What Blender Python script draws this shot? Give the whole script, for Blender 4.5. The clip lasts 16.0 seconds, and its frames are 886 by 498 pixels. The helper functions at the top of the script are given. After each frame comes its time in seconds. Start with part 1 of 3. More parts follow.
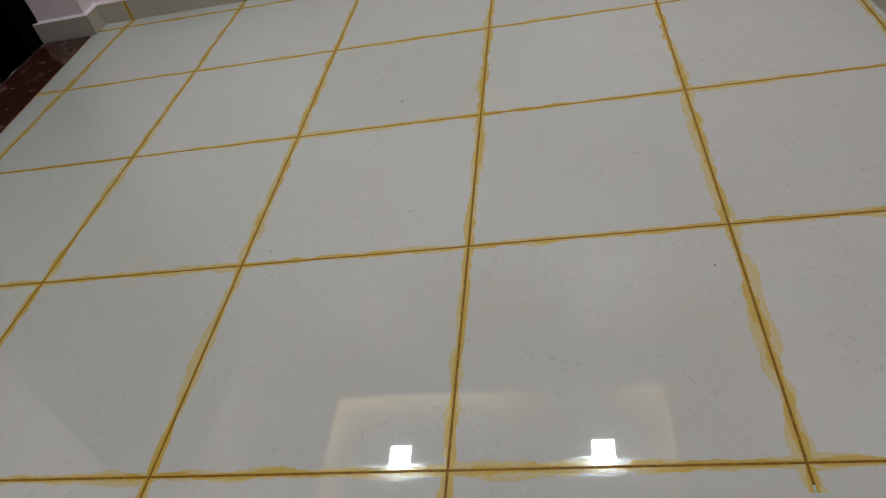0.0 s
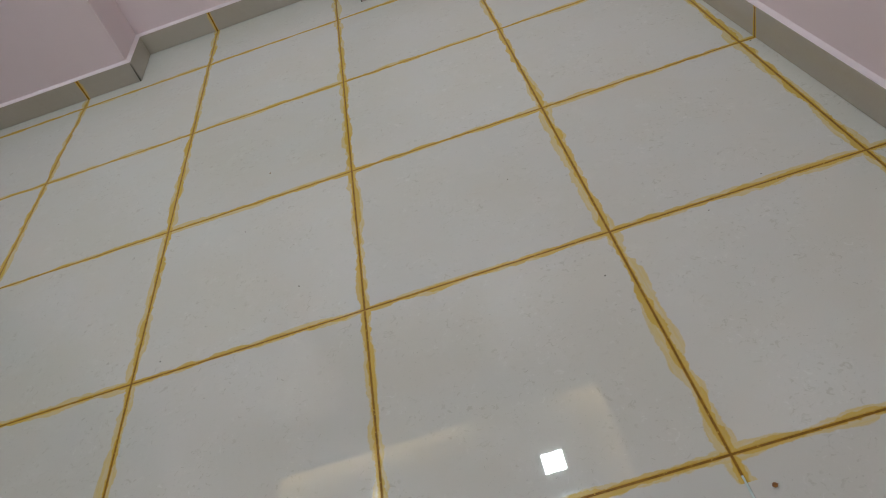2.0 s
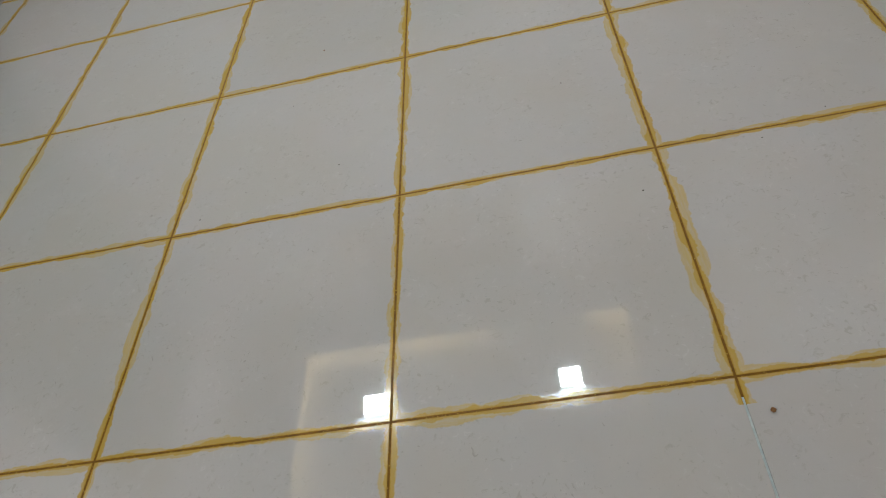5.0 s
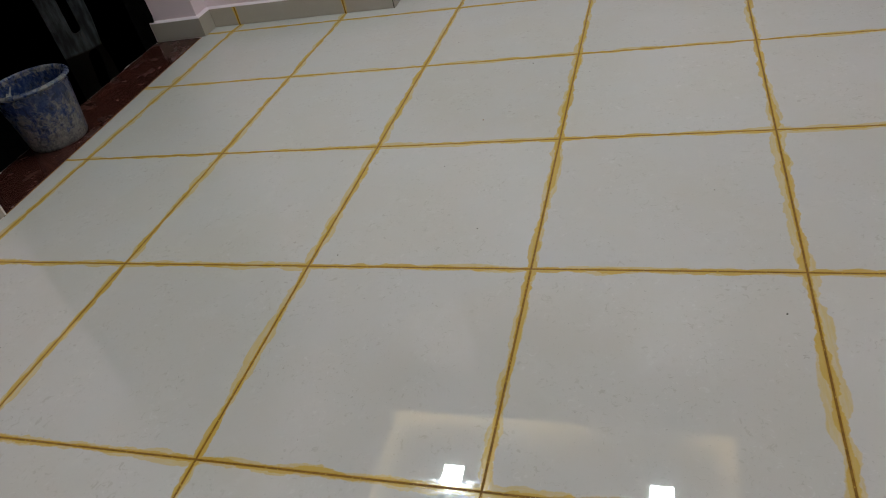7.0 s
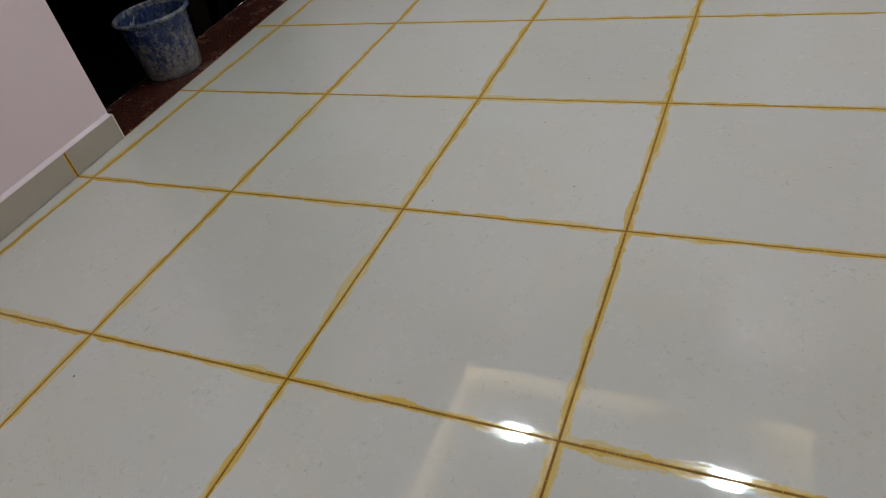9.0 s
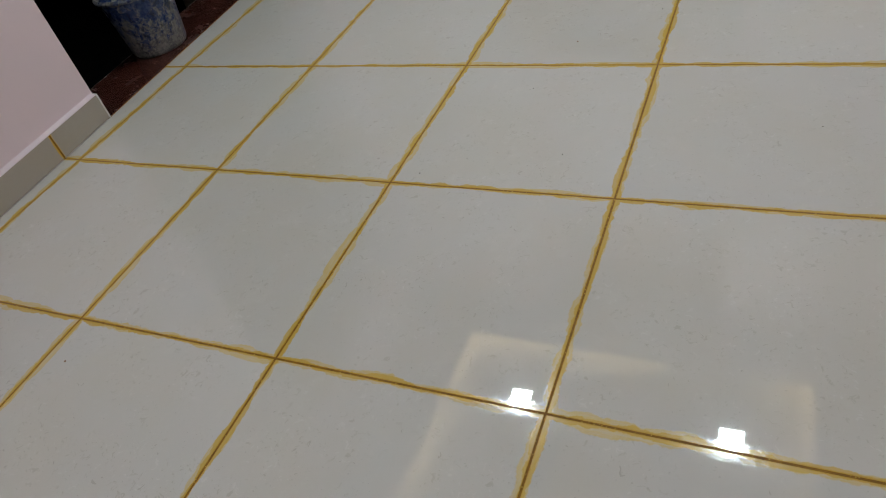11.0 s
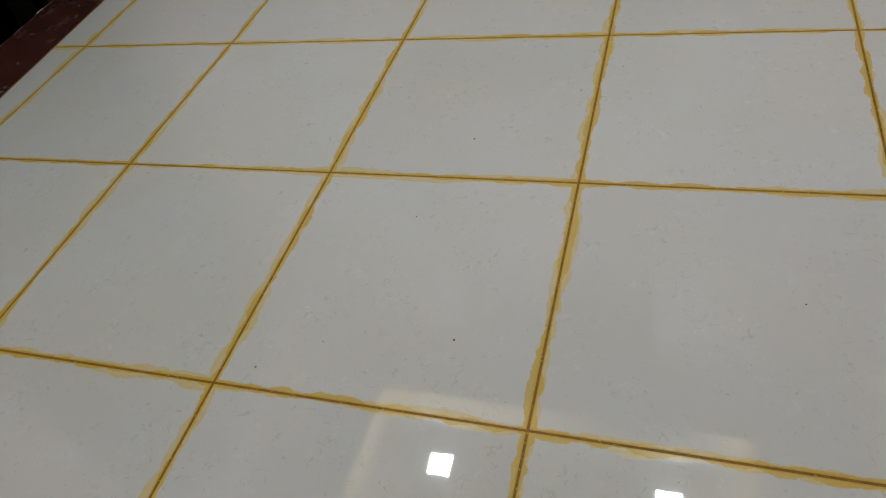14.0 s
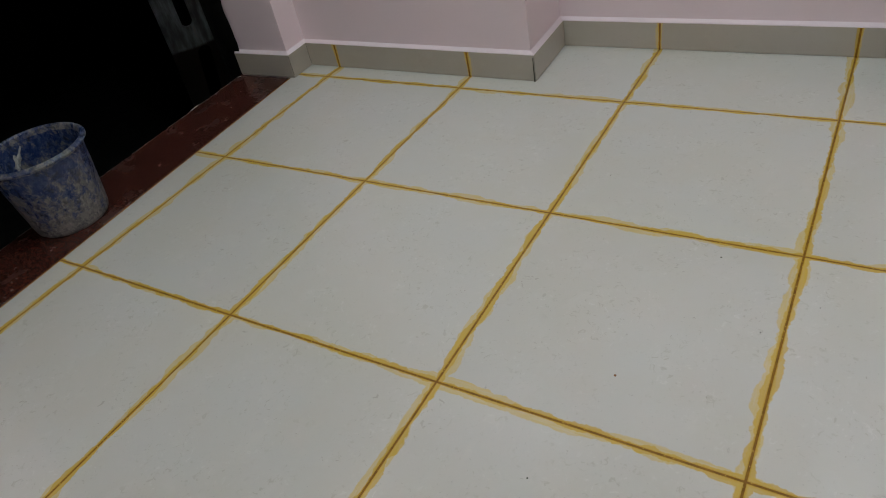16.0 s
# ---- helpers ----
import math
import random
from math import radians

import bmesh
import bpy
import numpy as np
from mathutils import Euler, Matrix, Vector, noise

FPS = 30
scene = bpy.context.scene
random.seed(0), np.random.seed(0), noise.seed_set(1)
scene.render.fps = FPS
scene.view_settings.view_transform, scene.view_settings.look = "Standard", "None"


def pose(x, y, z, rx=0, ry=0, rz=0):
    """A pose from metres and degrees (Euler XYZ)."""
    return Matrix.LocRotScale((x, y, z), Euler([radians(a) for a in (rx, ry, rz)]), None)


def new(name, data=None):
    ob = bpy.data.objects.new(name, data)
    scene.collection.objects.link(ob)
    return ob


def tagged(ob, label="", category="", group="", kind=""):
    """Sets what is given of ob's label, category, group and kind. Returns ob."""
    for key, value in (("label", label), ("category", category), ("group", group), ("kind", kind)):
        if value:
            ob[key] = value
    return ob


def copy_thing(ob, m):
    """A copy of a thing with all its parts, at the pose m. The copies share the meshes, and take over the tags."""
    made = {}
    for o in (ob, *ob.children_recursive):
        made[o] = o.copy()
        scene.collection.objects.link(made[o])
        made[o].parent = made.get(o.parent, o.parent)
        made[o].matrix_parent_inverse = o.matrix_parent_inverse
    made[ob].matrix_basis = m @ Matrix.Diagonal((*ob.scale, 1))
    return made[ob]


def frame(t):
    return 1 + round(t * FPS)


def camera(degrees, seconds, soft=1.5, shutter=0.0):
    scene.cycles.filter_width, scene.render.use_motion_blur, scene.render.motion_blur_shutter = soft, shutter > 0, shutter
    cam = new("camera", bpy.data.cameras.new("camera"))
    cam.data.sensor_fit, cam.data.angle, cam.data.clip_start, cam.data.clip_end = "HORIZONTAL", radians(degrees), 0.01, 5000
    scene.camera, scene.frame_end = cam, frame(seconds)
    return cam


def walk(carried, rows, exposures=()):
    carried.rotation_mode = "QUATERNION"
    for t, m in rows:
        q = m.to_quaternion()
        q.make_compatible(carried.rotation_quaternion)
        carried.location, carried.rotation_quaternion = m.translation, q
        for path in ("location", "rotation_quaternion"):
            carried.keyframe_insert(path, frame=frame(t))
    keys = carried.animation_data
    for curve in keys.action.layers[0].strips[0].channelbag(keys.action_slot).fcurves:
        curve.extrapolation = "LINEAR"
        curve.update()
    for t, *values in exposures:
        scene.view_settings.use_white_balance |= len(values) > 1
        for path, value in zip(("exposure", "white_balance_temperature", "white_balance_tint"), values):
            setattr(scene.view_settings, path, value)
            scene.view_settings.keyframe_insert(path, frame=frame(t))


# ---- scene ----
cam = camera(64.65, 16.0, soft=0.95)
ROWS = [
    (0.0, 0.2708, -1.2596, 1.1097, 48.598, 11.108, 5.235),
    (0.5, 0.2752, -1.2648, 1.1146, 49.058, 11.534, 5.305),
    (1.0, 0.2749, -1.2627, 1.1153, 48.614, 13.073, 3.360),
    (1.5, 0.2957, -1.2328, 1.1034, 46.932, 14.859, -3.901),
    (2.0, 0.3268, -1.1986, 1.1116, 48.105, 15.956, -8.986),
    (2.5, 0.3525, -1.1599, 1.0959, 49.561, 18.103, -16.497),
    (3.0, 0.3753, -1.1517, 1.1048, 52.790, 16.839, -17.558),
    (3.5, 0.3695, -1.1779, 1.1039, 51.009, 14.228, -13.670),
    (4.0, 0.3593, -1.1996, 1.0945, 47.854, 12.897, -7.633),
    (4.5, 0.3502, -1.2169, 1.0807, 42.256, 12.550, -4.793),
    (5.0, 0.3435, -1.2337, 1.0870, 42.693, 13.279, -0.904),
    (5.2, 0.3317, -1.2372, 1.0915, 43.098, 13.307, 1.025),
    (7.3, 0.3028, -1.2658, 1.0938, 52.708, 10.686, 15.807),
    (7.5, 0.2957, -1.2726, 1.0929, 52.913, 10.626, 16.977),
    (8.0, 0.2842, -1.2808, 1.0928, 52.512, 10.469, 19.362),
    (8.5, 0.2836, -1.2858, 1.0883, 52.120, 10.270, 21.272),
    (9.0, 0.2821, -1.2979, 1.0901, 50.390, 10.712, 22.518),
    (9.2, 0.2764, -1.3061, 1.0892, 49.139, 11.250, 23.244),
    (11.5, 0.3188, -1.2069, 1.0754, 46.703, 13.187, 19.969),
    (12.0, 0.2926, -1.1115, 1.0621, 44.887, 13.659, 13.498),
    (12.5, 0.2356, -0.9624, 1.0652, 43.814, 11.365, 8.331),
    (13.0, 0.2369, -0.7990, 1.0442, 42.637, 9.979, 12.470),
    (13.5, 0.2352, -0.6578, 1.0555, 43.767, 10.662, 16.091),
    (14.0, 0.1958, -0.5436, 1.0246, 44.093, 10.172, 15.354),
    (14.5, 0.1325, -0.3543, 1.0505, 44.518, 8.710, 20.077),
    (15.0, 0.0843, -0.2450, 1.0624, 45.205, 7.436, 27.445),
    (15.5, 0.0580, -0.1553, 1.0807, 49.426, 8.659, 31.721),
    (16.0, 0.0561, -0.1295, 1.0920, 51.499, 10.192, 29.441),
]
walk(cam, [(t, pose(x, y, z, rx, ry, rz)) for t, x, y, z, rx, ry, rz in ROWS], exposures=[(0.0, -0.06), (3.0, -0.04), (5.0, -0.05), (8.5, -0.03), (11.5, -0.04), (13.5, -0.06), (15.0, -0.08), (15.5, -0.10), (16.0, -0.04)])

# ---- light: night outside, two square ceiling panels and two added behind, warm cove strips and a batten lamp ----
PANEL, BEAM, COVE, BATTEN = 125.0, 6.0, 4.3, 60.0
REAR = 0.60                      # how bright the two added, unseen panels behind the camera are beside the front ones
world = bpy.data.worlds.new("night")
world.use_nodes = True
world.node_tree.nodes["Background"].inputs[0].default_value = (0.01, 0.012, 0.02, 1)
world.node_tree.nodes["Background"].inputs[1].default_value = 0.02
scene.world = world

PX, PY = 0.598, 0.602            # tile pitch across and along the room
JOINT = 0.0043                   # width of a joint


# ---- materials ----
class Nodes:
    """Short hand for building a node tree."""

    def __init__(self, name):
        self.mat = bpy.data.materials.new(name)
        self.mat.use_nodes = True
        self.tree = self.mat.node_tree
        self.bsdf = self.tree.nodes["Principled BSDF"]
        self.geo = self.add("ShaderNodeNewGeometry")

    def add(self, kind, **props):
        n = self.tree.nodes.new(kind)
        for k, v in props.items():
            if k == "operation":
                n.operation = v
            elif k == "blend_type":
                n.blend_type = v
            elif k == "data_type":
                n.data_type = v
            elif k == "interpolation_type":
                n.interpolation_type = v
            elif k == "feature":
                n.feature = v
        return n

    def put(self, socket, value):
        if isinstance(value, bpy.types.NodeSocket):
            self.tree.links.new(value, socket)
        elif isinstance(value, (tuple, list)):
            socket.default_value = (*value, 1) if len(socket.default_value) == 4 and len(value) == 3 else value
        else:
            socket.default_value = value

    def math(self, op, a, b=0.0, c=0.0):
        n = self.add("ShaderNodeMath", operation=op)
        for s, v in zip(n.inputs, (a, b, c)):
            self.put(s, v)
        return n.outputs[0]

    def ramp(self, v, a, b, lo=0.0, hi=1.0, smooth=True):
        n = self.add("ShaderNodeMapRange", interpolation_type="SMOOTHSTEP" if smooth else "LINEAR")
        for s, x in zip(n.inputs, (v, a, b, lo, hi)):
            self.put(s, x)
        return n.outputs[0]

    def noise(self, scale, detail=3.0, rough=0.55, vec=None, dist=0.0):
        n = self.add("ShaderNodeTexNoise")
        self.put(n.inputs["Vector"], vec if vec is not None else self.geo.outputs["Position"])
        self.put(n.inputs["Scale"], scale)
        self.put(n.inputs["Detail"], detail)
        self.put(n.inputs["Roughness"], rough)
        self.put(n.inputs["Distortion"], dist)
        return n.outputs["Fac"]

    def xyz(self, x, y, z=0.0):
        n = self.add("ShaderNodeCombineXYZ")
        for s, v in zip(n.inputs, (x, y, z)):
            self.put(s, v)
        return n.outputs[0]

    def split(self, vec=None):
        n = self.add("ShaderNodeSeparateXYZ")
        self.put(n.inputs[0], vec if vec is not None else self.geo.outputs["Position"])
        return n.outputs

    def mix(self, fac, a, b):
        n = self.add("ShaderNodeMix", data_type="RGBA")
        self.put(n.inputs[0], fac)
        self.put(n.inputs[6], a)
        self.put(n.inputs[7], b)
        return n.outputs[2]

    def bump(self, height, strength, distance):
        n = self.add("ShaderNodeBump")
        self.put(n.inputs["Strength"], strength)
        self.put(n.inputs["Distance"], distance)
        self.put(n.inputs["Height"], height)
        self.put(self.bsdf.inputs["Normal"], n.outputs[0])

    def done(self, color, rough, **more):
        self.put(self.bsdf.inputs["Base Color"], color)
        self.put(self.bsdf.inputs["Roughness"], rough)
        for k, v in more.items():
            self.put(self.bsdf.inputs[k.replace("_", " ").title() if k != "ior" else "IOR"], v)
        return self.mat


def smear(n, across, along, pitch, wide, seed):
    """Grout wiped over the tile edges beside the joints that lie at every pitch of one coordinate: two ragged
    films laid over one another, a thick core next to the joint, a dried haze beyond, and the wiping streaks."""
    u = n.math("DIVIDE", across, pitch)
    k = n.math("ROUND", u)
    off = n.math("MULTIPLY", n.math("SUBTRACT", u, k), pitch)
    d = n.math("ABSOLUTE", off)
    side = n.math("SIGN", off)
    lane = n.math("ADD", n.math("MULTIPLY", k, 7.31), n.math("ADD", n.math("MULTIPLY", side, 2.13), seed))
    rag = n.math("MULTIPLY", n.math("SUBTRACT", n.noise(120.0, 3.0, 0.65), 0.5), 0.0045)
    dd = n.math("ADD", d, rag)

    def film(shift, pace, least, most, edge):
        wide_here = n.noise(1.0, 4.5, 0.58, n.xyz(n.math("ADD", lane, shift), n.math("MULTIPLY", along, pace), seed))
        swell = n.noise(1.0, 1.0, 0.5, n.xyz(n.math("ADD", lane, shift + 31.0), n.math("MULTIPLY", along, 2.6), seed))
        w = n.math("MULTIPLY", n.ramp(wide_here, 0.34, 0.66, least, most), n.ramp(swell, 0.3, 0.7, 0.6, 1.1))
        return n.ramp(dd, n.math("SUBTRACT", w, edge), n.math("ADD", w, 0.0005), 1.0, 0.0), w

    broad, w = film(0.0, 9.0, 0.0085, wide, 0.0032)
    narrow, w2 = film(57.0, 14.0, 0.0050, wide * 0.66, 0.0026)
    streaks = n.noise(1.0, 4.0, 0.65, n.xyz(n.math("MULTIPLY", across, 190.0), n.math("MULTIPLY", along, 22.0), seed))
    scrape = n.noise(1.0, 3.0, 0.7, n.xyz(n.math("MULTIPLY", across, 430.0), n.math("MULTIPLY", along, 75.0), seed), 1.2)
    broad = n.math("MULTIPLY", broad, n.ramp(streaks, 0.25, 0.7, 0.62, 1.0))
    thick = n.ramp(dd, 0.0018, 0.0052, 1.0, 0.0)
    haze = n.ramp(dd, w, n.math("ADD", w, 0.010), 1.0, 0.0)
    return broad, narrow, thick, haze, scrape, k


def make_tile(name, axes, base, gloss, flecks=1.0):
    """Polished off-white vitrified tile with faint flecks and the grout smeared over its edges."""
    n = Nodes(name)
    x, y, z = n.split()
    info = n.add("ShaderNodeObjectInfo")
    tone = n.math("ADD", n.math("MULTIPLY", info.outputs["Random"], 0.05), 0.975)
    cloud = n.noise(2.6, 4.0, 0.6)
    patch = n.noise(14.0, 4.0, 0.6, dist=0.6)
    fleck = n.noise(62.0, 3.0, 0.6, dist=1.2)
    fine = n.noise(150.0, 2.0, 0.5)
    pit = n.noise(44.0, 2.0, 0.5, dist=2.2)
    here = n.ramp(n.noise(7.0, 3.0), 0.40, 0.60)
    color = n.mix(n.ramp(cloud, 0.35, 0.65), base, tuple(c * m for c, m in zip(base, (1.0, 0.98, 0.94))))
    color = n.mix(n.ramp(patch, 0.5, 0.75, 0.0, 0.45), color, tuple(min(1, c * m) for c, m in zip(base, (1.06, 1.05, 1.03))))
    color = n.mix(n.math("MULTIPLY", n.ramp(fleck, 0.59, 0.68, 0.0, 0.58 * flecks), here), color, tuple(c * m for c, m in zip(base, (0.72, 0.70, 0.62))))
    color = n.mix(n.math("MULTIPLY", n.ramp(fleck, 0.40, 0.30, 0.0, 0.7 * flecks), here), color, tuple(min(1, c * 1.14) for c in base))
    color = n.mix(n.ramp(fine, 0.68, 0.75, 0.0, 0.4 * flecks), color, tuple(c * 0.62 for c in base))
    color = n.mix(n.ramp(pit, 0.715, 0.755, 0.0, 0.55 * flecks), color, tuple(c * m for c, m in zip(base, (0.60, 0.58, 0.50))))
    shade = n.add("ShaderNodeMix", data_type="RGBA", blend_type="MULTIPLY")
    n.put(shade.inputs[0], 1.0)
    n.put(shade.inputs[6], color)
    n.put(shade.inputs[7], n.xyz(tone, tone, tone))
    color = shade.outputs[2]
    layers = (0.0, 0.0, 0.0, 0.0, 0.0)
    if "x" in axes:
        *f, k = smear(n, x, y if axes != "xz" else z, PX, 0.026 if axes == "xy" else 0.016, 1.7)
        # the joint one tile to the east is still unfilled over its southern end
        bare = n.math("MULTIPLY", n.math("COMPARE", k, 1.0, 0.1), n.math("LESS_THAN", y, -0.655))
        keep = n.math("SUBTRACT", 1.0, bare)
        layers = tuple(n.math("MULTIPLY", v, keep) for v in f)
    if "y" in axes:
        *f, k = smear(n, y, x if axes != "yz" else z, PY, 0.023 if axes == "xy" else 0.016, 9.2)
        layers = tuple(n.math("MAXIMUM", a, b) for a, b in zip(f, layers))
    broad, narrow, thick, haze, scrape = layers
    color = n.mix(n.math("MULTIPLY", broad, 0.80), color, (0.65, 0.47, 0.14))
    color = n.mix(n.math("MULTIPLY", narrow, 0.78), color, (0.62, 0.39, 0.045))
    color = n.mix(n.math("MULTIPLY", thick, 0.65), color, (0.50, 0.26, 0.008))
    scuff = n.noise(85.0, 5.0, 0.75, dist=3.0)
    rough = n.math("ADD", gloss, n.math("MULTIPLY", n.math("MULTIPLY", haze, n.ramp(scrape, 0.50, 0.60)), 0.155))
    rough = n.math("ADD", rough, n.math("MULTIPLY", broad, 0.03))
    wave = n.math("ADD", n.noise(3.0, 1.0), n.math("MULTIPLY", n.math("ADD", broad, thick), 0.05))
    wiped = n.math("ADD", n.math("MULTIPLY", scrape, 0.8), n.math("MULTIPLY", scuff, 0.4))
    ridges = n.math("MULTIPLY", n.math("MULTIPLY", haze, wiped), 0.32)
    n.bump(n.math("ADD", wave, ridges), 0.14, 0.0003)
    return n.done(color, rough, ior=1.62, coat_weight=0.05, coat_roughness=0.09)


def make_paint(name, base, dark):
    n = Nodes(name)
    cloud = n.noise(1.4, 4.0, 0.6)
    stipple = n.noise(230.0, 2.0, 0.6)
    scuff = n.noise(9.0, 4.0, 0.65, dist=0.8)
    color = n.mix(n.ramp(cloud, 0.3, 0.7), base, tuple(c * 0.965 for c in base))
    color = n.mix(n.ramp(scuff, 0.66, 0.8, 0.0, 0.22), color, dark)
    n.bump(n.math("ADD", n.math("MULTIPLY", stipple, 0.25), n.noise(6.0, 3.0)), 0.35, 0.002)
    return n.done(color, n.ramp(scuff, 0.3, 0.7, 0.42, 0.55))


def make_grout():
    n = Nodes("amber_epoxy_grout")
    a = n.noise(40.0, 4.0, 0.6)
    color = n.mix(n.ramp(a, 0.3, 0.7), (0.195, 0.085, 0.0015), (0.30, 0.135, 0.003))
    n.bump(n.noise(300.0, 2.0), 0.6, 0.0015)
    n.bsdf.inputs["Specular IOR Level"].default_value = 0.25
    return n.done(color, n.ramp(n.noise(120.0), 0.4, 0.7, 0.38, 0.65))


def make_bare_joint():
    n = Nodes("pale_bare_joint")
    a = n.noise(60.0, 3.0)
    color = n.mix(n.ramp(a, 0.35, 0.7), (0.50, 0.58, 0.57), (0.68, 0.73, 0.71))
    return n.done(color, 0.5)


def make_granite():
    n = Nodes("polished_red_granite")
    v = n.add("ShaderNodeTexVoronoi")
    n.put(v.inputs["Vector"], n.geo.outputs["Position"])
    n.put(v.inputs["Scale"], 300.0)
    grain = n.split(v.outputs["Color"])[0]
    dust = n.noise(9.0, 6.0, 0.68)
    color = n.mix(n.ramp(grain, 0.2, 0.9), (0.042, 0.013, 0.010), (0.086, 0.027, 0.019))
    color = n.mix(n.ramp(n.noise(240.0, 2.0), 0.62, 0.72, 0.0, 0.6), color, (0.012, 0.006, 0.006))
    color = n.mix(n.ramp(dust, 0.52, 0.80, 0.0, 0.15), color, (0.24, 0.17, 0.14))
    return n.done(color, n.ramp(dust, 0.4, 0.75, 0.09, 0.42))


def make_bucket_plastic(name, low, high, dust):
    """Navy blue plastic under dried cement: thick grey-beige crust low down, thin smears and grime above."""
    n = Nodes(name)
    co = n.add("ShaderNodeTexCoord").outputs["Object"]
    x, y, z = n.split(co)
    level = n.ramp(z, low, high, 1.0, 0.0, smooth=False)
    tall = n.xyz(x, y, n.math("MULTIPLY", z, 0.8))
    crust = n.noise(27.0, 10.0, 0.78, tall, 0.3)
    smudge = n.noise(78.0, 7.0, 0.74, tall, 0.4)
    speck = n.noise(95.0, 4.0, 0.65, co, 0.8)
    grime = n.noise(36.0, 7.0, 0.70, n.xyz(n.math("ADD", x, 3.1), y, z), 0.6)
    slant = n.noise(1.0, 4.0, 0.6, n.xyz(n.math("MULTIPLY", n.math("ADD", x, z), 42.0), n.math("MULTIPLY", y, 42.0), n.math("MULTIPLY", n.math("SUBTRACT", z, x), 9.0)))
    color = n.mix(n.ramp(smudge, 0.35, 0.7), (0.006, 0.019, 0.085), (0.013, 0.040, 0.155))
    color = n.mix(n.ramp(smudge, 0.40, 0.72, 0.0, dust), color, (0.12, 0.14, 0.17))
    m = n.math("ADD", crust, n.math("MULTIPLY", level, 0.19))
    grey = n.mix(n.ramp(smudge, 0.32, 0.68), (0.10, 0.096, 0.096), (0.30, 0.27, 0.235))
    color = n.mix(n.ramp(m, 0.555, 0.63, 0.0, 0.9), color, grey)
    color = n.mix(n.ramp(slant, 0.61, 0.67, 0.0, 0.75), color, (0.20, 0.19, 0.18))
    color = n.mix(n.ramp(n.math("ADD", speck, n.math("MULTIPLY", level, 0.05)), 0.64, 0.70, 0.0, 0.7), color, (0.36, 0.34, 0.31))
    color = n.mix(n.ramp(grime, 0.51, 0.63, 0.0, 0.80), color, (0.013, 0.015, 0.020))
    n.bump(n.math("ADD", crust, n.math("MULTIPLY", smudge, 0.4)), 0.6, 0.004)
    return n.done(color, n.ramp(m, 0.5, 0.75, 0.26, 0.80))


def make_simple(name, a, b, scale, rough, bump=0.0, dist=0.002, shine=0.5):
    n = Nodes(name)
    v = n.noise(scale, 4.0, 0.6)
    if bump:
        n.bump(v, bump, dist)
    n.bsdf.inputs["Specular IOR Level"].default_value = shine
    return n.done(n.mix(n.ramp(v, 0.3, 0.7), a, b), rough)


def make_board():
    n = Nodes("dark_board_lit_above")
    x, y, z = n.split()
    lit_streaks = n.noise(1.0, 4.0, 0.65, n.xyz(n.math("MULTIPLY", x, 26.0), n.math("MULTIPLY", y, 26.0), n.math("MULTIPLY", z, 6.0)))
    edge = n.math("ADD", z, n.math("MULTIPLY", n.math("SUBTRACT", n.noise(9.0), 0.5), 0.03))
    # above this edge pale grey and streaks stand in for light on the board
    above = n.ramp(edge, -0.295, -0.275)
    grey = n.math("MULTIPLY", above, n.ramp(lit_streaks, 0.32, 0.72, 0.25, 0.9))
    color = n.mix(grey, (0.06, 0.042, 0.032), (0.62, 0.72, 0.74))
    color = n.mix(n.math("MULTIPLY", above, n.ramp(lit_streaks, 0.64, 0.7)), color, (0.6, 0.62, 0.6))
    return n.done(color, 0.5)


def make_lamp(name, color, strength):
    n = Nodes(name)
    n.put(n.bsdf.inputs["Emission Color"], color)
    n.put(n.bsdf.inputs["Emission Strength"], strength)
    return n.done((0.8, 0.8, 0.8), 0.5)


TILE = (0.607, 0.584, 0.556)
M_TILE = make_tile("polished_cream_tile", "xy", TILE, 0.004, 0.8)
SKIRT = (0.435, 0.390, 0.335)
M_SKIRT_X = make_tile("skirting_tile_across", "xz", SKIRT, 0.03, 0.2)
M_SKIRT_Y = make_tile("skirting_tile_along", "yz", SKIRT, 0.03, 0.2)
M_SKIRT = make_tile("skirting_tile_short", "", SKIRT, 0.03, 0.2)
M_PINK = make_paint("pink_wall_paint", (0.825, 0.672, 0.695), (0.67, 0.53, 0.55))
M_LIP = make_paint("pale_plaster_lip", (0.82, 0.695, 0.735), (0.70, 0.58, 0.62))
M_CEIL = make_paint("white_ceiling_paint", (0.86, 0.85, 0.83), (0.78, 0.76, 0.73))
M_GROUT = make_grout()
M_BARE = make_bare_joint()
M_BED = make_simple("cement_bed", (0.16, 0.15, 0.14), (0.26, 0.25, 0.23), 20, 0.9)
M_GRANITE = make_granite()
M_BUCKET = make_bucket_plastic("cement_caked_blue_plastic", 0.0, 0.2, 0.5)
M_RIM = make_bucket_plastic("scuffed_blue_plastic", -0.1, 0.5, 0.9)
M_CEMENT = make_simple("dried_cement", (0.20, 0.20, 0.20), (0.44, 0.43, 0.41), 90, 0.9, 0.5)
M_MORTAR = make_simple("dusty_grey_mortar", (0.10, 0.095, 0.09), (0.24, 0.23, 0.21), 55, 0.9, 0.5)
M_SHELF = make_simple("terracotta_paint", (0.36, 0.18, 0.11), (0.44, 0.22, 0.14), 6, 0.5, 0.1)
M_FRAME = make_simple("black_stained_wood", (0.005, 0.004, 0.004), (0.009, 0.008, 0.007), 30, 0.9, 0.2, shine=0.05)
M_BOARD = make_board()
# near-black albedo stands in for the unlit night outside
M_NIGHT = make_simple("landing_black_for_night", (0.010, 0.010, 0.010), (0.016, 0.015, 0.014), 8, 0.95, shine=0.05)
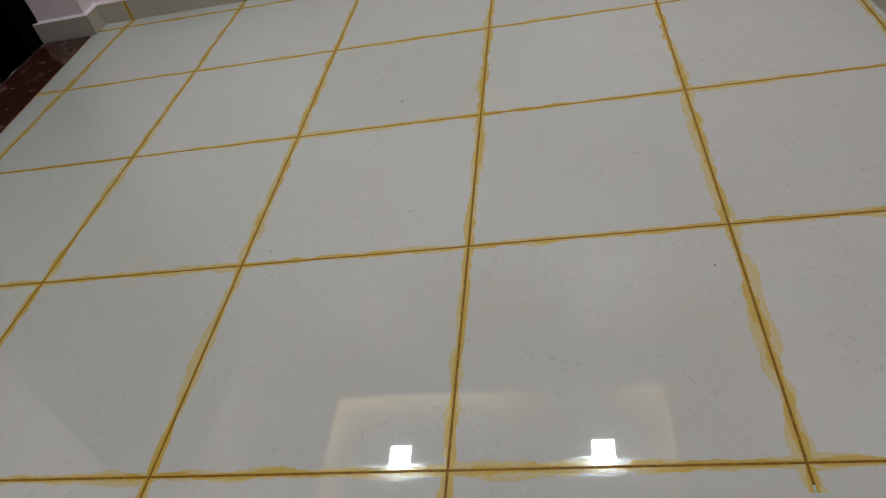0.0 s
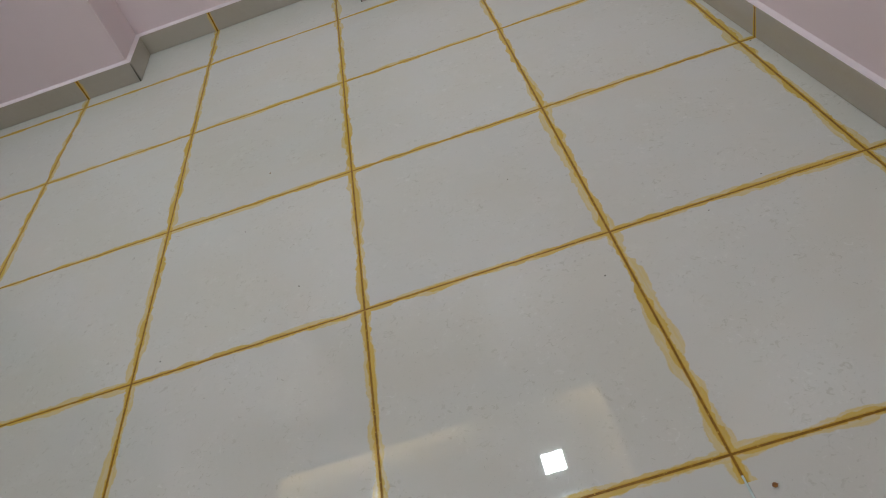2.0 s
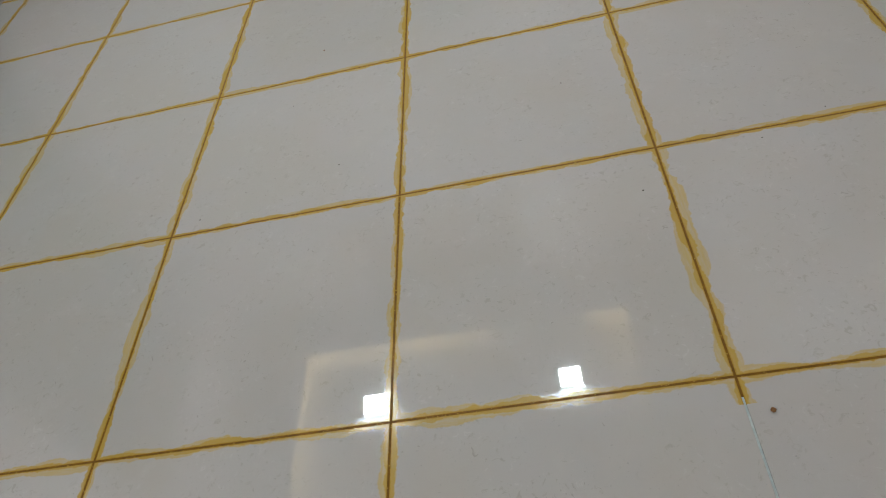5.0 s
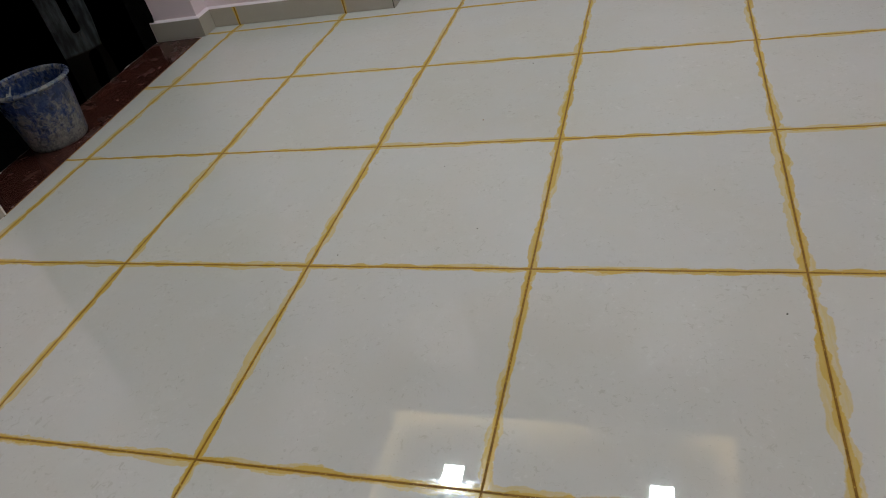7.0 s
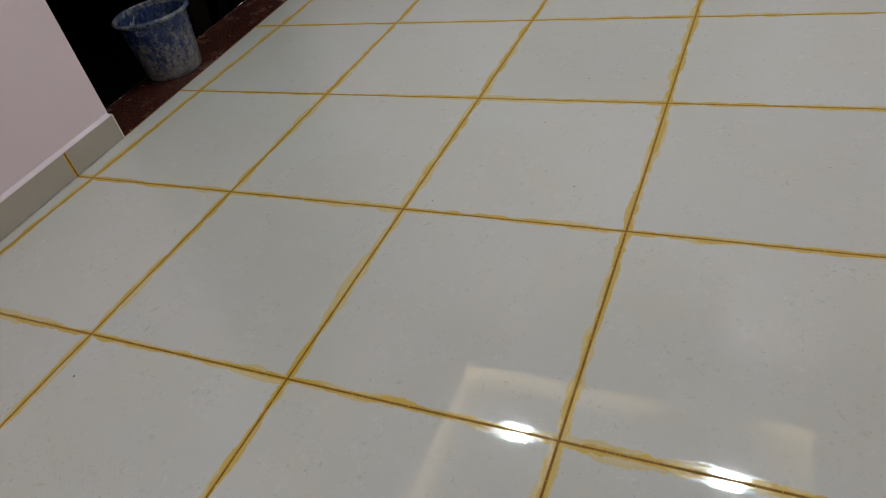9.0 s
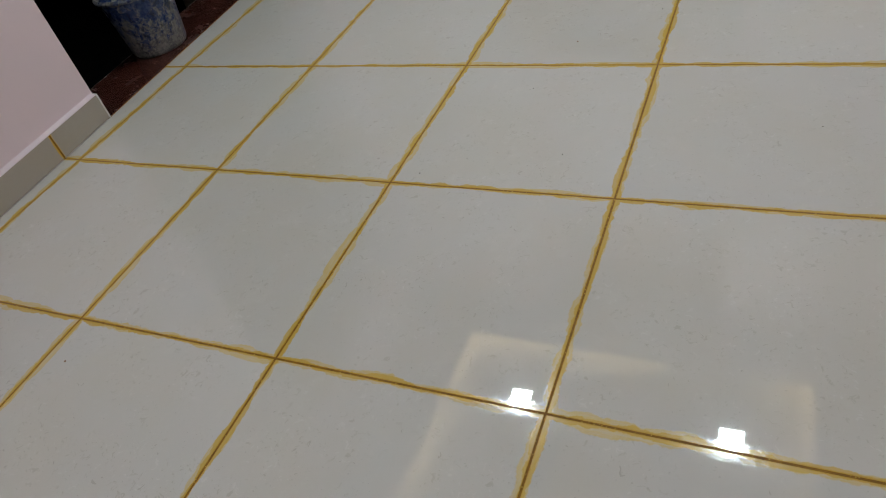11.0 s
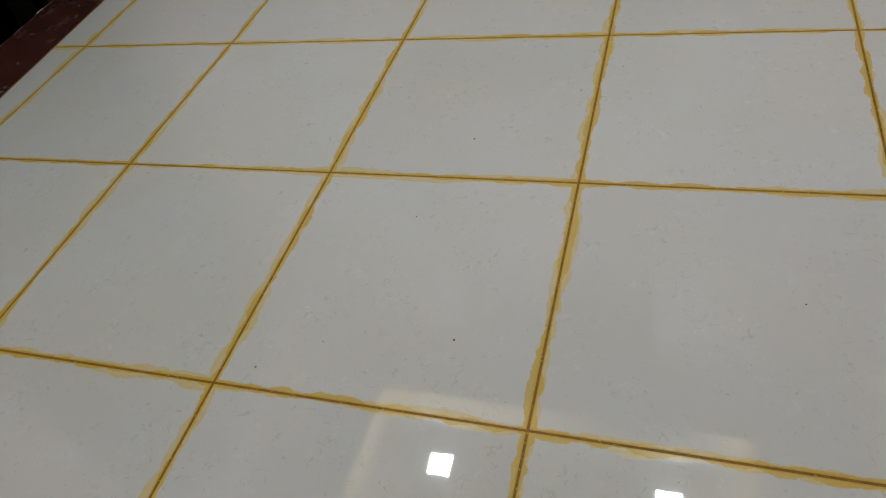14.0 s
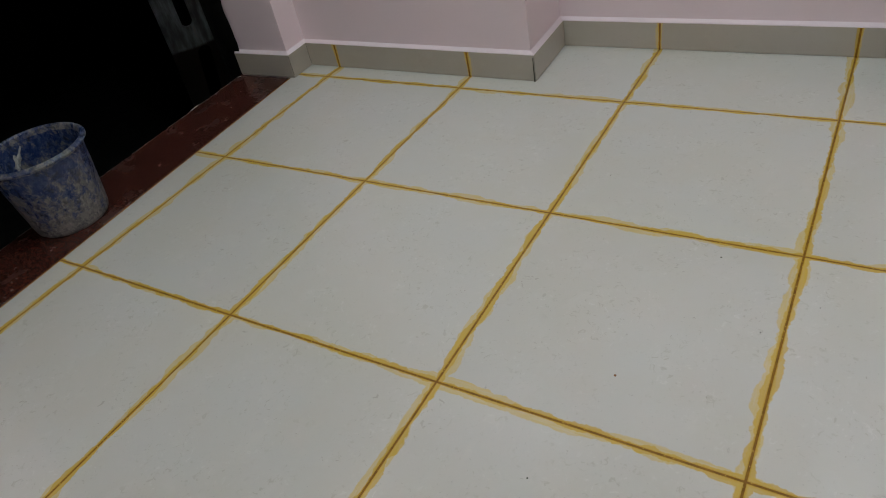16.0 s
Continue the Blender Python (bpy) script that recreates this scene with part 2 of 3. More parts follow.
M_GRIT_AND_GAP = make_simple("dark_grit_and_gap_shade", (0.05, 0.045, 0.035), (0.12, 0.10, 0.07), 300, 0.8)
M_DROP = make_simple("brown_grout_drop", (0.16, 0.06, 0.008), (0.24, 0.10, 0.012), 200, 0.35)
# brighter than the grout, so that the added beads read as glints
M_BEAD = make_simple("amber_glint_bead", (0.50, 0.30, 0.04), (0.60, 0.40, 0.08), 200, 0.03)
M_CHIP = make_simple("white_plaster", (0.60, 0.58, 0.55), (0.75, 0.73, 0.70), 80, 0.9)
M_RINGS = make_simple("white_lamp_plastic", (0.75, 0.75, 0.74), (0.8, 0.8, 0.79), 40, 0.4)
M_PANEL = make_lamp("panel_diffuser", (0.797, 0.967, 0.985), PANEL)
M_PANEL_ADDED = make_lamp("panel_diffuser_added", (0.797, 0.967, 0.985), PANEL * REAR)
M_COVE = make_lamp("warm_strip", (1.0, 0.77, 0.42), COVE)
M_BATTEN = make_lamp("batten_diffuser", (0.797, 0.967, 0.985), BATTEN)


# ---- mesh helpers ----
def link(name, bm, material, parent=None, label=""):
    bmesh.ops.recalc_face_normals(bm, faces=bm.faces)
    me = bpy.data.meshes.new(name)
    bm.to_mesh(me)
    bm.free()
    me.materials.append(material)
    ob = new(name, me)
    if parent:
        ob.parent = parent
    return tagged(ob, label=label)


def part(name, bm, material, parent, label=""):
    return link(name, bm, material, parent, label)


def prism(points, z0, z1, bevel=0.0, bm=None):
    """A plan outline (counted either way round) raised from z0 to z1, its top edges rounded."""
    bm = bm or bmesh.new()
    low = [bm.verts.new((x, y, z0)) for x, y in points]
    top = [bm.verts.new((x, y, z1)) for x, y in points]
    bm.faces.new(low)
    cap = bm.faces.new(top)
    for i in range(len(points)):
        j = (i + 1) % len(points)
        bm.faces.new((low[i], low[j], top[j], top[i]))
    if bevel:
        bmesh.ops.recalc_face_normals(bm, faces=bm.faces)
        bmesh.ops.bevel(bm, geom=list(cap.edges), offset=bevel, segments=1, affect="EDGES")
    return bm


def box(x0, y0, z0, x1, y1, z1, bevel=0.0, bm=None):
    return prism([(x0, y0), (x1, y0), (x1, y1), (x0, y1)], z0, z1, bevel, bm)


def smooth(ob, angle=40):
    for p in ob.data.polygons:
        p.use_smooth = True
    ob.data.set_sharp_from_angle(angle=radians(angle))
    return ob


def clip(poly, nx, ny, c):
    """The part of a convex outline where nx * x + ny * y <= c."""
    out = []
    for i, p in enumerate(poly):
        q = poly[(i + 1) % len(poly)]
        a, b = nx * p[0] + ny * p[1] - c, nx * q[0] + ny * q[1] - c
        if a <= 0:
            out.append(p)
        if a * b < 0:
            t = a / (a - b)
            out.append((p[0] + t * (q[0] - p[0]), p[1] + t * (q[1] - p[1])))
    return out


def lathe(profile, segs=72, bm=None):
    bm = bm or bmesh.new()
    rings = [[bm.verts.new((r * math.cos(2 * math.pi * i / segs), r * math.sin(2 * math.pi * i / segs), z)) for i in range(segs)] for r, z in profile]
    for a, b in zip(rings, rings[1:]):
        for i in range(segs):
            bm.faces.new((a[i], a[(i + 1) % segs], b[(i + 1) % segs], b[i]))
    return bm, rings


# ---- the plan: the side walls run three degrees off the tile joints ----
def west(y):
    return -1.866 - 0.052 * y


def east(y):
    return 1.272 - 0.053 * y


SOUTH, LOW, HIGH = -3.62, 2.70, 2.83
DOOR0, DOOR1 = 0.245, 1.768
PROUD, TALL = 0.019, 0.095       # how far the skirting stands out, and its height

# room-side outline of the skirting, from the doorway's far jamb round to the south
NORTH_LINE = [(-2.222, 1.760), (-1.936, 1.772), (-1.940, 1.890), (-0.935, 1.893), (-0.945, 2.183),
              (0.114, 2.200), (0.121, 1.914), (east(1.931), 1.931), (east(SOUTH), SOUTH)]
WEST_LINE = [(west(SOUTH), SOUTH), (west(DOOR0), DOOR0)]


def inset(line, d):
    """The line moved d to its left, mitred at its corners."""
    pts = [Vector(p) for p in line]
    out = []
    for i, p in enumerate(pts):
        dirs = []
        if i > 0:
            dirs.append((p - pts[i - 1]).normalized())
        if i < len(pts) - 1:
            dirs.append((pts[i + 1] - p).normalized())
        ns = [Vector((-v.y, v.x)) for v in dirs]
        m = sum(ns, Vector((0, 0))).normalized()
        out.append(p + m * (d / m.dot(ns[0])))
    return [tuple(p) for p in out]


# ---- walls ----
face = inset(NORTH_LINE, PROUD)
north = face[:-1]
link("wall_north", prism([(-2.24, face[0][1]), *north[1:-1], (1.42, face[-2][1] + 0.004), (1.42, 2.55), (-2.24, 2.55)], -0.03, HIGH + 0.05), M_PINK)
link("wall_east", prism([(east(2.6) + PROUD, 2.6), (east(2.6) + 0.25, 2.6), (east(SOUTH) + 0.25, SOUTH - 0.2), (east(SOUTH) + PROUD, SOUTH - 0.2)], -0.03, HIGH + 0.05), M_PINK)
wf = lambda y: west(y) - PROUD
bm = prism([(wf(SOUTH) - 0.0, SOUTH - 0.2), (wf(DOOR0), DOOR0 + 0.004), (wf(DOOR0) - 0.262, DOOR0 + 0.004), (wf(SOUTH) - 0.27, SOUTH - 0.2)], -0.03, HIGH + 0.05)
prism([(wf(DOOR0), DOOR0 + 0.004), (wf(DOOR1), DOOR1 + 0.02), (wf(DOOR1) - 0.262, DOOR1 + 0.02), (wf(DOOR0) - 0.262, DOOR0 + 0.004)], 2.10, HIGH + 0.05, 0, bm)
link("wall_west", bm, M_PINK)
link("wall_south", box(-2.3, SOUTH - 0.2, -0.03, 1.9, SOUTH, HIGH + 0.05), M_PINK)
for nm in ("wall_north", "wall_east", "wall_west", "wall_south"):
    tagged(bpy.data.objects[nm], label="pale pink painted plaster wall", category="wall", kind="structure")

# ---- ceiling: a flat border round a raised tray with a cove ----
TX0, TX1, TY0, TY1 = -1.485, 0.712, -3.1, 1.585
bm = bmesh.new()
box(-2.3, TY1, LOW, 1.6, 2.6, LOW + 0.02, 0, bm)
box(-2.3, SOUTH - 0.2, LOW, 1.9, TY0, LOW + 0.02, 0, bm)
box(-2.3, TY0, LOW, TX0, TY1, LOW + 0.02, 0, bm)
box(TX1, TY0, LOW, 1.8, TY1, LOW + 0.02, 0, bm)
box(-2.4, SOUTH - 0.3, HIGH, 2.0, 2.7, HIGH + 0.06, 0, bm)
for x0, y0, x1, y1 in ((TX0 - 0.14, TY1 + 0.12, TX1 + 0.14, TY1 + 0.14), (TX0 - 0.14, TY0 - 0.14, TX1 + 0.14, TY0 - 0.12),
                       (TX0 - 0.14, TY0 - 0.12, TX0 - 0.12, TY1 + 0.12), (TX1 + 0.12, TY0 - 0.12, TX1 + 0.14, TY1 + 0.12)):
    box(x0, y0, LOW + 0.021, x1, y1, HIGH - 0.001, 0, bm)
tagged(link("ceiling", bm, M_CEIL), label="white plaster ceiling with a raised tray", category="ceiling", kind="structure")

# ---- lamps ----
FRONT_PANELS = ((-1.015, 1.190), (0.292, 1.192))
# unseen pair, added behind the camera to brighten the near floor
ADDED_PANELS = ((-0.93, -2.70), (0.40, -2.70))


def ceiling_panel(x, y, diffuser):
    root = tagged(new("ceiling_light"), "square white flush LED panel light in the raised ceiling (rear pair added, unseen)", "ceiling light", "ceiling panel lights")
    root.location = (x, y, HIGH)
    root.rotation_euler = (0, 0, radians(1.0))
    bm = bmesh.new()
    for a in ((-0.084, -0.084, 0.084, -0.0685), (-0.084, 0.0685, 0.084, 0.084), (-0.084, -0.0685, -0.0685, 0.0685), (0.0685, -0.0685, 0.084, 0.0685)):
        box(a[0], a[1], -0.012, a[2], a[3], -0.001, 0, bm)
    part("frame", bm, M_RINGS, root)
    part("diffuser", box(-0.068, -0.068, -0.008, 0.068, 0.068, -0.002), diffuser, root, "glowing cool white diffuser")
    return root


def beam(x, y, power):
    """The panel's downward throw, narrower than a bare diffuser's."""
    data = bpy.data.lights.new("panel_beam", "AREA")
    data.shape, data.size, data.energy, data.spread, data.color = "SQUARE", 0.130, power, radians(150), (0.797, 0.967, 0.985)
    ob = new("panel_beam", data)
    ob.matrix_world = pose(x, y, HIGH - 0.0095, 0, 0, 1.0)
    return ob


for bx, by in FRONT_PANELS:
    ceiling_panel(bx, by, M_PANEL)
    beam(bx, by, BEAM)
for bx, by in ADDED_PANELS:
    ceiling_panel(bx, by, M_PANEL_ADDED)
    beam(bx, by, BEAM * REAR)


def strip(x0, y0, x1, y1):
    ob = link("cove_strip_light", box(x0, y0, LOW + 0.0205, x1, y1, LOW + 0.085), M_COVE)
    return tagged(ob, "thin warm LED strip standing in the ceiling cove", "strip light", "cove strip lights")


strip(TX0 - 0.06, TY1 + 0.066, -0.37, TY1 + 0.074)
strip(-0.30, TY1 + 0.066, -0.17, TY1 + 0.074)
strip(0.47, TY1 + 0.066, TX1 + 0.06, TY1 + 0.074)
strip(TX0 - 0.074, 0.3, TX0 - 0.066, TY1)
strip(TX1 + 0.066, 0.9, TX1 + 0.074, TY1)

batten = tagged(new("batten_light"), "slim white wall-mounted LED batten lamp, switched on", "wall light")
batten.location = (-0.31, SOUTH, 2.325)
part("housing", box(-0.27, 0.002, -0.025, 0.27, 0.03, 0.025), M_RINGS, batten)
part("diffuser", box(-0.25, 0.031, -0.014, 0.25, 0.05, 0.014), M_BATTEN, batten, "glowing white diffuser")

# ---- floor: a cement bed, grout lines and tiles ----
floor = tagged(link("floor", box(-2.0, SOUTH - 0.1, -0.06, 1.6, 2.5, -0.010), M_BED),
               "polished cream floor tiles with amber grout smeared along the joints", "floor", kind="structure")


def in_room(poly, margin=0.0):
    poly = clip(poly, -1, -0.052, 1.866 - margin)          # west of the skirting and doorway
    poly = clip(poly, 1, 0.053, 1.272 + 0.012) if poly else poly
    poly = clip(poly, 0, -1, -SOUTH) if poly else poly
    poly = clip(poly, 0, 1, 2.215) if poly else poly
    return poly


def side_strip(x0, y0, x1, y1, material, z, label):
    poly = in_room([(x0, y0), (x1, y0), (x1, y1), (x0, y1)])
    if len(poly) > 2:
        part("grout_line", prism(poly, -0.0098, z), material, floor, label)


half = JOINT / 2
for i in range(-3, 3):
    x = i * PX
    if i == 1:
        side_strip(x - half, SOUTH, x + half, -0.640, M_BARE, -0.0030, "pale unfilled joint")
        side_strip(x - half, -0.640, x + half, 2.3, M_GROUT, -0.0005, "amber grout")
    else:
        side_strip(x - half, SOUTH, x + half, 2.3, M_GROUT, -0.0005, "amber grout")
for j in range(-5, 4):
    for i in range(-4, 3):
        side_strip(i * PX + half, j * PY - half, (i + 1) * PX - half, j * PY + half, M_GROUT, -0.0005, "amber grout")

# ---- doorway: granite threshold, black frame ----
def thr(y, off):
    return west(y) - off


threshold = tagged(link("threshold", prism([(thr(DOOR0 + 0.005, 0.004), DOOR0 + 0.005), (thr(DOOR1, 0.004), DOOR1 - 0.008),
                                             (thr(DOOR1, 0.266), DOOR1 - 0.012), (thr(DOOR0, 0.266), DOOR0 + 0.005)], -0.05, 0.003, 0.0015), M_GRANITE),
                   "polished dark red granite threshold, dusty", "threshold", kind="structure")
part("grout_line", prism([(thr(DOOR0, 0.0), DOOR0), (thr(DOOR1, 0.0), DOOR1), (thr(DOOR1, 0.0038), DOOR1), (thr(DOOR0, 0.0038), DOOR0)], -0.0098, 0.0008), M_GROUT, threshold, "thin amber grout")
bm = bmesh.new()
for k in range(24):
    y0 = DOOR0 + 0.02 + k * 0.0615
    box(thr(y0, 0.2655 + 0.001 * math.sin(k * 1.7)), y0, -0.02, thr(y0, 0.2675 + 0.0012 * math.sin(k * 2.3)), y0 + 0.055, 0.0034, 0, bm)
part("mortar_edge", bm, M_MORTAR, threshold, "thin crumbly grey mortar edge")
dframe = tagged(new("door_frame"), "black stained wooden door frame outside the threshold", "door frame", kind="structure")
part("post", box(-2.34, 1.785, -0.9, -2.243, 1.85, 2.16, 0.004), M_FRAME, dframe)
part("post", box(-2.27, 0.16, -0.9, -2.18, 0.235, 2.16, 0.004), M_FRAME, dframe)
part("head", box(-2.33, 0.235, 2.105, -2.242, 1.785, 2.16, 0.004), M_FRAME, dframe)

bm = bmesh.new()
rng = random.Random(3)
lowv = None
for k in range(60):
    z = 0.10 + k * 0.033
    x = -2.196 + 0.003 * math.sin(k * 1.1) + rng.uniform(-0.005, 0.005)
    row = [bm.verts.new((-2.245, 1.7685, z)), bm.verts.new((x, 1.7700, z))]
    if lowv:
        bm.faces.new((lowv[0], lowv[1], row[1], row[0]))
    lowv = row
part("paint_edge", bm, M_FRAME, dframe, "ragged black paint edge")

# ---- the landing outside, a flight lower: night dark in its colour, walls and ceiling added ----
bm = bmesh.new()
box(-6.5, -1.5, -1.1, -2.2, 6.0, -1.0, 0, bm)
tagged(link("landing_floor", bm, M_NIGHT), "cement landing below the doorway, coloured near black for the night", "floor", kind="structure")
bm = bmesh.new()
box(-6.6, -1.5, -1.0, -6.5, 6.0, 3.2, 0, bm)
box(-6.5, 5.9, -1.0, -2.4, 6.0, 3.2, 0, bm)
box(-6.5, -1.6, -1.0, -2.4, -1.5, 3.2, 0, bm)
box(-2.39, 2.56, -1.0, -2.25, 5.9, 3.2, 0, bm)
tagged(link("landing_wall", bm, M_NIGHT), "added landing walls, coloured near black for the night", "wall", kind="structure")
tagged(link("landing_ceiling", box(-6.6, -1.6, 3.2, -2.3, 6.0, 3.3), M_NIGHT), "added landing ceiling, coloured near black for the night", "ceiling", kind="structure")
tagged(link("doorstep", prism([(thr(DOOR0, 0.25), DOOR0 - 0.1), (thr(DOOR1, 0.25), DOOR1 + 0.1), (thr(DOOR1, 0.1), DOOR1 + 0.1), (thr(DOOR0, 0.1), DOOR0 - 0.1)], -1.0, -0.051), M_NIGHT), "raw edge of the floor slab, coloured near black for the night", "step", kind="structure")


def slotted_board():
    """A dark upright board with two rounded slots, one above the other."""
    bm = bmesh.new()

    def slot(cx, w, z0, z1, round_low, round_high, lean=0.0):
        pts = []
        steps = 10
        if round_high:
            pts += [(cx + w * math.cos(a), z1 - w + w * math.sin(a)) for a in np.linspace(0, math.pi, steps)]
        else:
            pts += [(cx + w, z1), (cx - w, z1)]
        if round_low:
            pts += [(cx - w * math.cos(a), z0 + w - w * math.sin(a)) for a in np.linspace(0, math.pi, steps)]
        else:
            pts += [(cx - w, z0), (cx + w, z0)]
        return [(x + lean * (z - z1), z) for x, z in pts]

    loops = [[(-0.135, -1.0), (0.155, -1.0), (0.150, -0.40), (0.135, -0.28), (0.155, -0.10), (0.155, 0.45), (-0.13, 0.45), (-0.128, -0.3)],
             slot(0.026, 0.034, -0.166, 0.30, True, True), slot(0.060, 0.042, -0.90, -0.296, True, True, 0.10)]
    edges = []
    for loop in loops:
        vs = [bm.verts.new((x, 0, z)) for x, z in loop]
        edges += [bm.edges.new((vs[i], vs[(i + 1) % len(vs)])) for i in range(len(vs))]
    bmesh.ops.triangle_fill(bm, edges=edges, use_beauty=True)
    ext = bmesh.ops.extrude_face_region(bm, geom=list(bm.faces))
    bmesh.ops.translate(bm, verts=[v for v in ext["geom"] if isinstance(v, bmesh.types.BMVert)], vec=(0, 0.03, 0))
    ob = link("slotted_board", bm, M_BOARD)
    ob.matrix_world = pose(-3.475, 2.52, 0, 0, 0, math.degrees(math.atan2(0.87, 0.5)))
    return tagged(ob, "dark upright board with rounded slots, its upper part coloured paler to look lit", "board")


slotted_board()


# ---- the bucket ----
def bucket():
    root = tagged(new("bucket"), "blue plastic builder's bucket caked with dried cement, standing on the threshold", "bucket")
    outer = [(0.0, 0.004), (0.094, 0.003), (0.106, 0.0), (0.110, 0.004), (0.1138, 0.016), (0.1395, 0.226)]
    inner = [(0.1365, 0.226), (0.1125, 0.018), (0.095, 0.010), (0.0, 0.009)]
    bm, rings = lathe(outer[1:] + inner[:-1])
    bm.faces.new(rings[0])
    bm.faces.new(rings[-1])
    # slightly out of round, as a worn bucket is
    for v in bm.verts:
        a = math.atan2(v.co.y, v.co.x)
        k = 1 + 0.012 * math.cos(2 * a + 0.6) * v.co.z / 0.24
        v.co.x, v.co.y = v.co.x * k, v.co.y * k
    smooth(part("body", bm, M_BUCKET, root))
    rim = [(0.1368, 0.224), (0.1405, 0.2235), (0.1415, 0.231), (0.1515, 0.2305), (0.1540, 0.2325), (0.1545, 0.2375), (0.1525, 0.2405), (0.1485, 0.2415), (0.1470, 0.2440), (0.1445, 0.2455), (0.1415, 0.2440), (0.1385, 0.238), (0.1364, 0.224)]
    bm, rings = lathe(rim)
    for v in bm.verts:
        a = math.atan2(v.co.y, v.co.x)
        k = 1 + 0.012 * math.cos(2 * a + 0.6)
        v.co.x, v.co.y = v.co.x * k, v.co.y * k
    smooth(part("rim", bm, M_RIM, root, "rolled blue rim smeared with cement"), 60)
    for ang in (-68, 112):
        m = pose(0, 0, 0, 0, 0, ang)
        bm = box(0.136, -0.017, 0.200, 0.152, 0.017, 0.2225)
        bmesh.ops.bevel(bm, geom=list(bm.edges), offset=0.004, segments=2, affect="EDGES")
        bmesh.ops.transform(bm, matrix=m, verts=bm.verts)
        part("handle_lug", bm, M_RIM, root)
    # hardened runs of cement down the inside
    rng = random.Random(4)
    for start, top, length, wide, drift in ((168, 0.214, 7, 0.0060, 2.4), (178, 0.200, 7, 0.0064, 1.6)):
        bm = bmesh.new()
        prev = None
        for k in range(length):
            z = top - 0.0085 * k
            r = 0.1375 - (0.226 - z) * 0.115 - 0.001
            w = wide * (0.35 + math.sin(math.pi * (k + 0.6) / (length + 0.4))) * rng.uniform(0.55, 1.15)
            a0 = radians(start + k * drift + rng.uniform(-1.6, 1.6))
            row = []
            for s, lift in ((-1, 0.0), (-0.5, 0.004), (0.5, 0.0045), (1, 0.0)):
                a = a0 + s * w / r
                row.append(bm.verts.new(((r - lift + 0.002) * math.cos(a), (r - lift + 0.002) * math.sin(a), z)))
            if prev:
                for q in range(3):
                    bm.faces.new((prev[q], prev[q + 1], row[q + 1], row[q]))
            prev = row
        smooth(part("cement_run", bm, M_CEMENT, root, "pale hardened cement run"), 80)
    root.matrix_world = pose(-2.061, 0.772, 0.0035, 0, 0, 0) @ Matrix.Diagonal((1.03, 1.03, 1.06, 1))
    return root


bucket()

# ---- shelf slab in the alcove ----
tagged(link("wall_shelf", box(-0.952, 2.035, 0.722, 0.122, 2.20, 0.80, 0.003), M_SHELF), "reddish brown painted slab shelf across the alcove", "shelf")

# ---- skirting ----
base = tagged(new("baseboard"), "grey-beige polished skirting tiles with amber joints", "baseboard", kind="structure")


def lip(line):
    """The painted plaster fillet on top of the skirting."""
    bm = bmesh.new()
    front, back, mid = inset(line, 0.0015), inset(line, PROUD + 0.001), inset(line, 0.009)
    prev = None
    for f, m, b in zip(front, mid, back):
        row = [bm.verts.new((*f, TALL - 0.001)), bm.verts.new((*f, TALL + 0.0025)), bm.verts.new((*m, TALL + 0.0055)), bm.verts.new((*b, TALL + 0.010)), bm.verts.new((*b, TALL - 0.001))]
        if prev:
            for q in range(4):
                bm.faces.new((prev[q], prev[q + 1], row[q + 1], row[q]))
        prev = row
    part("plaster_lip", bm, M_LIP, base, "pale painted plaster edge")


def skirting(line):
    back = inset(line, PROUD - 0.001)
    for s in range(len(line) - 1):
        p, q = Vector(line[s]), Vector(line[s + 1])
        bp, bq = Vector(back[s]), Vector(back[s + 1])
        d = q - p
        length = d.length
        axis = 0 if abs(d.x) > abs(d.y) else 1
        pitch = (PX, PY)[axis]
        nrm = Vector((-d.y, d.x)).normalized() * (PROUD - 0.001)
        cuts = []
        lo, hi = sorted((p[axis], q[axis]))
        k = math.ceil((lo + 0.02) / pitch)
        while k * pitch < hi - 0.02 and length > 0.2:
            cuts.append((k * pitch - p[axis]) / d[axis])
            k += 1
        cuts = sorted(cuts)
        g = 0.0028 / length
        stops = [(0.0009 / length, None)] + [(c, 1) for c in cuts] + [(1 - 0.0009 / length, None)]
        for (a, ja), (b, jb) in zip(stops, stops[1:]):
            fa, fb = p + d * (a + (g if ja else 0)), p + d * (b - (g if jb else 0))
            ba = fa + nrm if ja else bp
            bb = fb + nrm if jb else bq
            part("skirting_tile", prism([tuple(fa), tuple(fb), tuple(bb), tuple(ba)], 0.0018, TALL, 0.0008), (M_SKIRT_X, M_SKIRT_Y)[axis] if length > 0.35 else M_SKIRT, base)
        for c in cuts:
            fa, fb = p + d * (c - g) - nrm * 0.02, p + d * (c + g) - nrm * 0.02
            part("grout_line", prism([tuple(fa), tuple(fb), tuple(fb + nrm * 0.9), tuple(fa + nrm * 0.9)], 0.0006, TALL - 0.0006), M_GROUT, base, "amber grout")
    lip(line)


skirting(NORTH_LINE)
skirting(WEST_LINE)
e0 = Vector(WEST_LINE[1])
part("plaster_end", prism([(e0.x + 0.001, e0.y + 0.0005), (e0.x + 0.0005, e0.y + 0.006), (e0.x - PROUD, e0.y + 0.006), (e0.x - PROUD, e0.y + 0.0005)], 0.001, TALL + 0.004, 0.001), M_CHIP, base, "white plaster end of the skirting")

